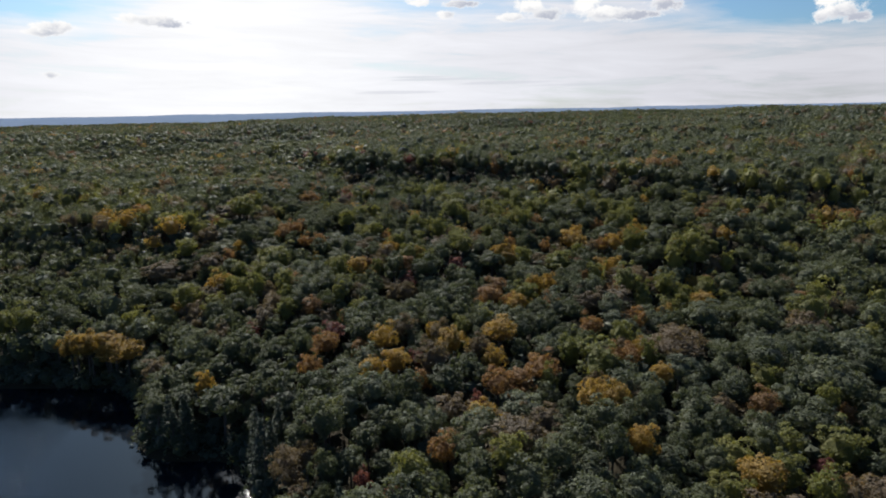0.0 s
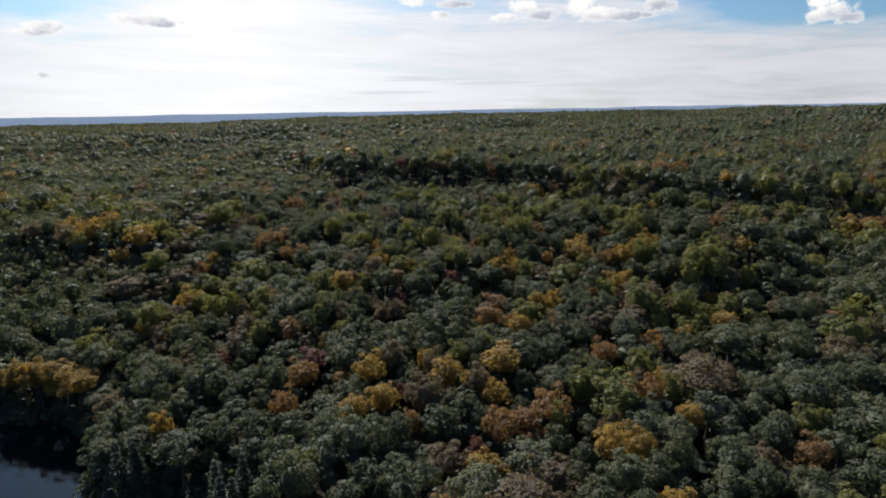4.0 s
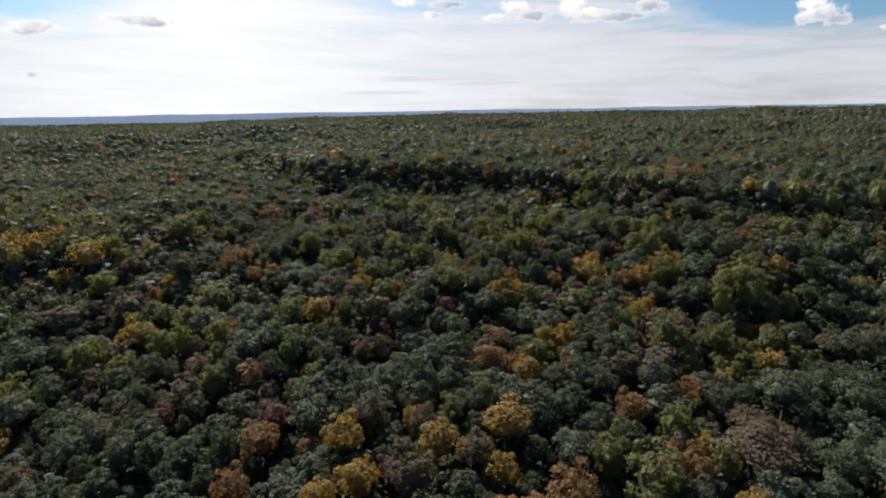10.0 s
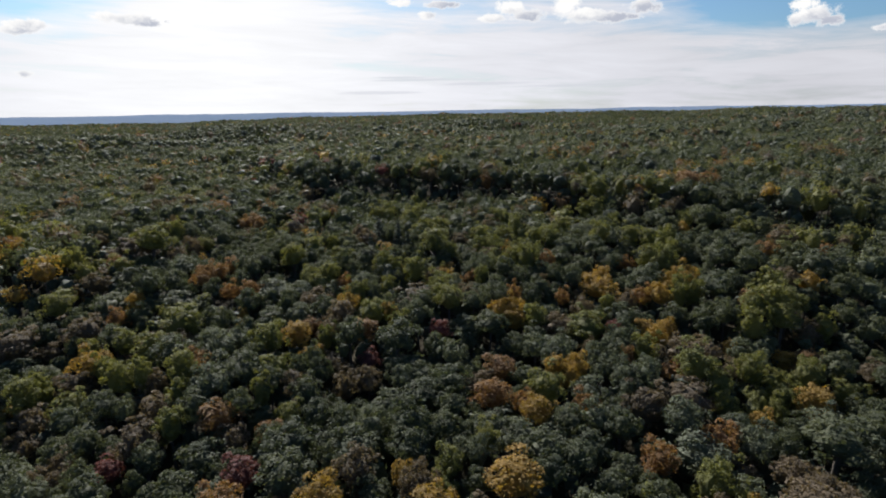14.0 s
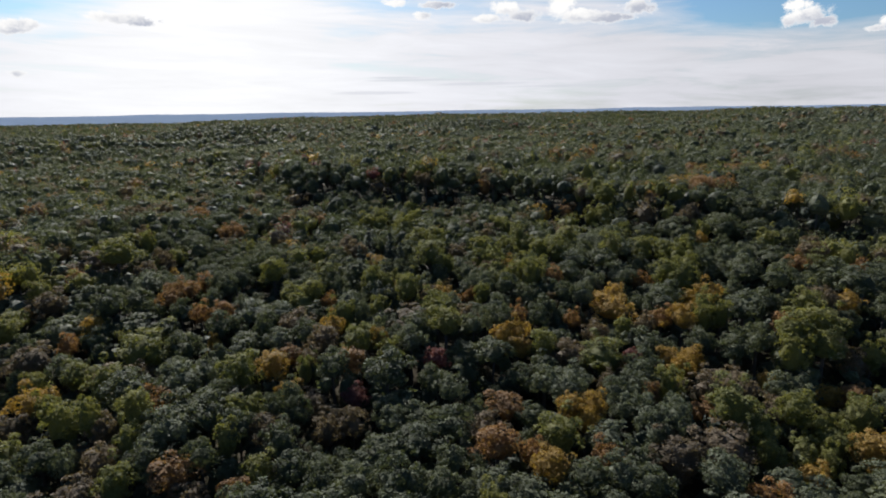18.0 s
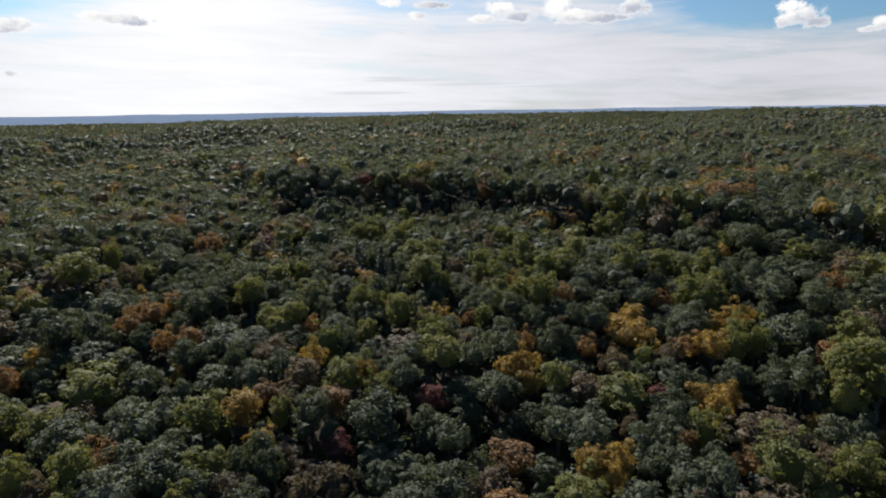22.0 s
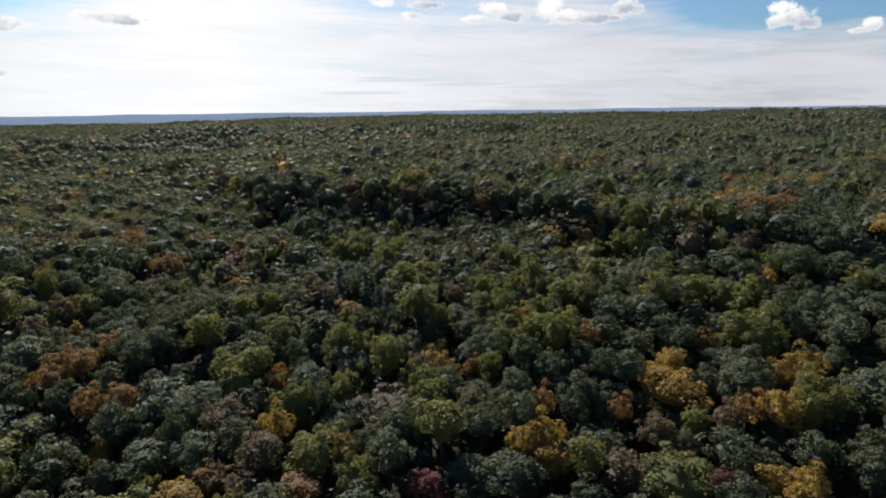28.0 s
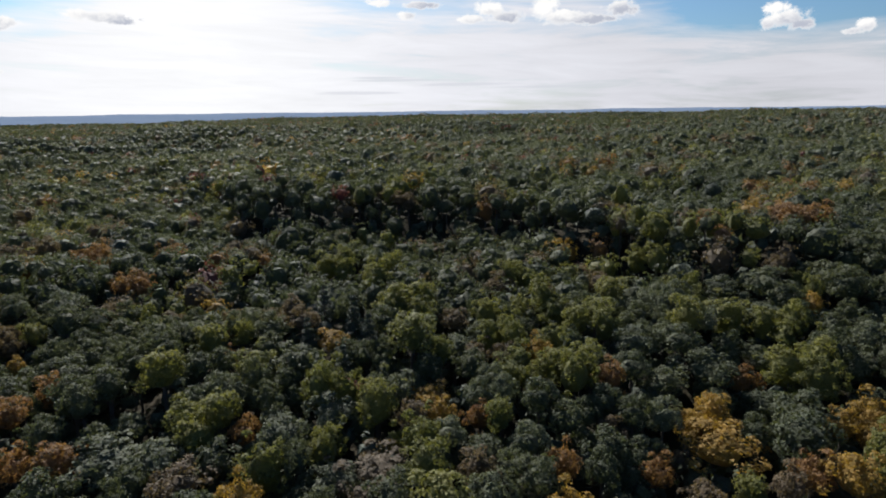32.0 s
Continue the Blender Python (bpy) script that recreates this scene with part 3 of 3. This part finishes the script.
# the trees that the flight passes nearest, each a thing of its own
NEAR = (-115, 120, 84, 305)
x, y = scatter(rng, NEAR[0], NEAR[1], NEAR[2], NEAR[3], 2.9)
ok = (lake_depth(x, y) < -2.5) & (np.abs(x) < 0.80 * y + 6)
x, y, r = pack(rng, x[ok], y[ok], sizes(rng, ok.sum()), 0.79, taken)
for px, py, pr, c in zip(x, y, r, mix_colours(rng, x, y)):
    plant(COLOURS[c], int(rng.integers(3)), px, py, pr * 1.12, 13.8 + 1.2 * (pr - 3.5) + 3.2 * (c == 2) + rng.normal(0, 1.5), rng.random() * 6.28)
NEAR_TREES = np.concatenate([taken, np.stack([x, y, r], 1)])


# the rest of the woods, joined by distance
def woods(name, label, x, y, radii, lobes, leaves, size, heart, low=False, height=(5.5, 8.0, 10.5), far=False):
    """One mesh of many crowns, each on a thin stem."""
    V, F, C, S, at = [], [], [], [], 0
    col = np.where(rng.random(len(x)) < 0.6, 7, 0) if low else mix_colours(rng, x, y)
    shapes = ("oak", "maple", "tulip")
    pool = {s: [crown(np.random.default_rng(i * 5 + 1), s, lobes, leaves, size / 4.5, 1 if leaves > 200 else 0, heart, 0.68 if far else 0.5)
                for i in range(14)] for s in shapes}
    gz = np.where(lake_depth(x, y) > -80, ground_z(x, y), canopy(x, y) - 13.5)
    stem_face = np.array([(0, 1, 2), (0, 2, 3)])
    for i in range(len(x)):
        s = "oak" if low or (far and rng.random() < 0.6) else "tulip" if col[i] == 2 and rng.random() < 0.6 else shapes[rng.integers(2)]
        v, f, n = pool[s][rng.integers(14)]
        R = 3.0 if low else radii[i] * 1.1 * (0.95 if s == "tulip" else 1)
        top = {"oak": 14.2, "maple": 14.2, "tulip": 16.6}[s] + 0.9 * (R - 3.6) + rng.normal(0, 1.3)
        if low:
            R, top = rng.uniform(2.4, 3.7), rng.choice(height) * rng.uniform(0.85, 1.15)
        a = rng.random() * 6.28
        rot = np.array([[math.cos(a), math.sin(a), 0], [-math.sin(a), math.cos(a), 0], [0, 0, 1]])
        V.append(v @ rot * R + (x[i], y[i], gz[i] + top - R * TOP[s]))
        S.append(n @ rot)
        F.append(f + at)
        C.append(np.full(len(f), col[i]))
        at += len(v)
        if low or lobes < 8:
            continue
        V.append(np.array([(x[i] - 0.3, y[i], gz[i] - 0.5), (x[i] + 0.3, y[i], gz[i] - 0.5), (x[i] + 0.12, y[i] + 0.2, gz[i] + top * 0.8), (x[i] - 0.12, y[i] + 0.2, gz[i] + top * 0.8)]))
        S.append(np.tile((0.0, -1.0, 0.0), (4, 1)))
        F.append(stem_face + at)
        C.append([len(COLOURS)] * 2)
        at += 4
    ob = link_mesh(name, np.concatenate(V), np.concatenate(F), [*LEAF.values(), BARK], index=np.concatenate(C), normals=np.concatenate(S))
    return tagged(ob, label, "forest", kind="stuff")


def wedge(x, y, lo, hi, spread=0.81):
    return (np.abs(x) < spread * np.maximum(y, 0) + 12) & (y >= lo) & (y < hi) & (lake_depth(x, y) < -2)


x, y = scatter(rng, -420, 420, 60, 450, 3.1)
ok = wedge(x, y, 60, 450) & ~((x > NEAR[0]) & (x < NEAR[1]) & (y > NEAR[2]) & (y < NEAR[3]))
x, y, r = pack(rng, x[ok], y[ok], sizes(rng, ok.sum(), 3.7), 0.79, NEAR_TREES)
by = y < 300
woods("forest", "autumn broadleaf forest of green and golden crowns", x[by], y[by], r[by], 22, 540, 0.36, 0.64)
woods("forest", "autumn broadleaf forest of green and golden crowns", x[~by], y[~by], r[~by], 16, 380, 0.36, 0.68)
x, y = scatter(rng, -640, 640, 450, 720, 3.3)
ok = wedge(x, y, 450, 720)
x, y, r = pack(rng, x[ok], y[ok], sizes(rng, ok.sum(), 3.5), 0.80)
woods("forest", "autumn broadleaf forest of green and golden crowns", x, y, r, 8, 110, 0.46, 0.74, far=True)
x, y = scatter(rng, -860, 860, 720, 1020, 3.5)
ok = wedge(x, y, 720, 1020)
x, y, r = pack(rng, x[ok], y[ok], sizes(rng, ok.sum(), 3.9), 0.80)
woods("forest", "distant closed canopy of mixed autumn forest", x, y, r, 6, 48, 0.62, 0.80, far=True)

# the woods beneath and behind the start of the flight
x, y = scatter(rng, -150, 190, -130, 130, 3.4)
ok = (lake_depth(x, y) < -3) & ~wedge(x, y, 60, 450)
x, y, r = pack(rng, x[ok], y[ok], sizes(rng, ok.sum(), 4.2), 0.78, NEAR_TREES)
woods("forest", "autumn broadleaf forest of green and golden crowns", x, y, r, 16, 150, 0.66, 0.66)

# undergrowth that fills the gaps between the nearer trees and hangs over the lake's rim
x, y = scatter(rng, -190, 190, 76, 420, 6.2)
d = lake_depth(x, y)
ok = (np.abs(x) < 0.86 * y + 12) & (d < -6)
woods("undergrowth", "dark shrubs and saplings under the forest trees", x[ok], y[ok], None, 6, 22, 0.85, 0.7, low=True)

x, y = scatter(rng, -260, -20, 60, 200, 2.6)
d = lake_depth(x, y)
ok = (d < -0.3) & (d > -9) & (np.abs(x) < 0.9 * y + 12)
woods("bank_shrubs", "low dark shrubs along the shaded lake shore", x[ok], y[ok], None, 9, 70, 0.62, 0.6, low=True, height=(2.0, 3.5, 5.0))
x, y = scatter(rng, -620, 620, 180, 720, 8.5)
ok = wedge(x, y, 180, 720) & ((np.abs(x) > 188) | (y > 418))
woods("undergrowth", "dark shrubs and saplings under the forest trees", x[ok], y[ok], None, 4, 4, 1.5, 0.85, low=True)


def far_woods(x, y, least, most, tufts, size):
    """Crowns too far to tell their leaves apart: a few broad tufts each."""
    n, k = len(x), tufts
    v = rng.normal(0, 1, (n, k, 3)) + (0, 0, 1.1)
    v /= np.linalg.norm(v, axis=2, keepdims=True)
    R = rng.uniform(least, most, (n, 1, 1))
    at = np.stack([x, y, canopy(x, y) - 5.0 + rng.normal(0, 1.7, n)], 1)[:, None]
    P = at + v * R * (1.0, 1.0, 0.95) * rng.uniform(0.8, 1.1, (n, k, 1))
    V, F, S = clumps(rng, P.reshape(-1, 3), v.reshape(-1, 3), size)
    ob = link_mesh("far_forest", V, F, [*LEAF.values()], index=np.repeat(mix_colours(rng, x, y), k), normals=S)
    return tagged(ob, "far canopy of mixed forest running to the horizon", "forest", kind="stuff")


x, y = scatter(rng, -1450, 1450, 1010, 1720, 7.6)
ok = wedge(x, y, 1015, 1720)
far_woods(x[ok], y[ok], 3.0, 5.2, 18, 1.5)
x, y = scatter(rng, -2300, 2300, 1710, 2700, 12.5)
ok = wedge(x, y, 1710, 2700)
far_woods(x[ok], y[ok], 4.0, 7.0, 16, 2.4)

# hills on the horizon, their haze painted in as blue colour and glow
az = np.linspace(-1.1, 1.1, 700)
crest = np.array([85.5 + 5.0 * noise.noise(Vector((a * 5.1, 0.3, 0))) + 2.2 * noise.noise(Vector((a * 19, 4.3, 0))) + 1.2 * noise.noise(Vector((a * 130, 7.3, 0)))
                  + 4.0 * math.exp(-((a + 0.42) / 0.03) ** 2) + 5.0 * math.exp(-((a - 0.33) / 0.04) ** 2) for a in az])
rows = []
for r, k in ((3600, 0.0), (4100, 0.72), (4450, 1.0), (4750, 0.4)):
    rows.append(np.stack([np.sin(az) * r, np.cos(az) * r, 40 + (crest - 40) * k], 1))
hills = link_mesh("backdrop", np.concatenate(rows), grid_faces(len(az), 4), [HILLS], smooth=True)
tagged(hills, "low wooded hills along the horizon, painted in hazy blue", "hills", kind="structure")
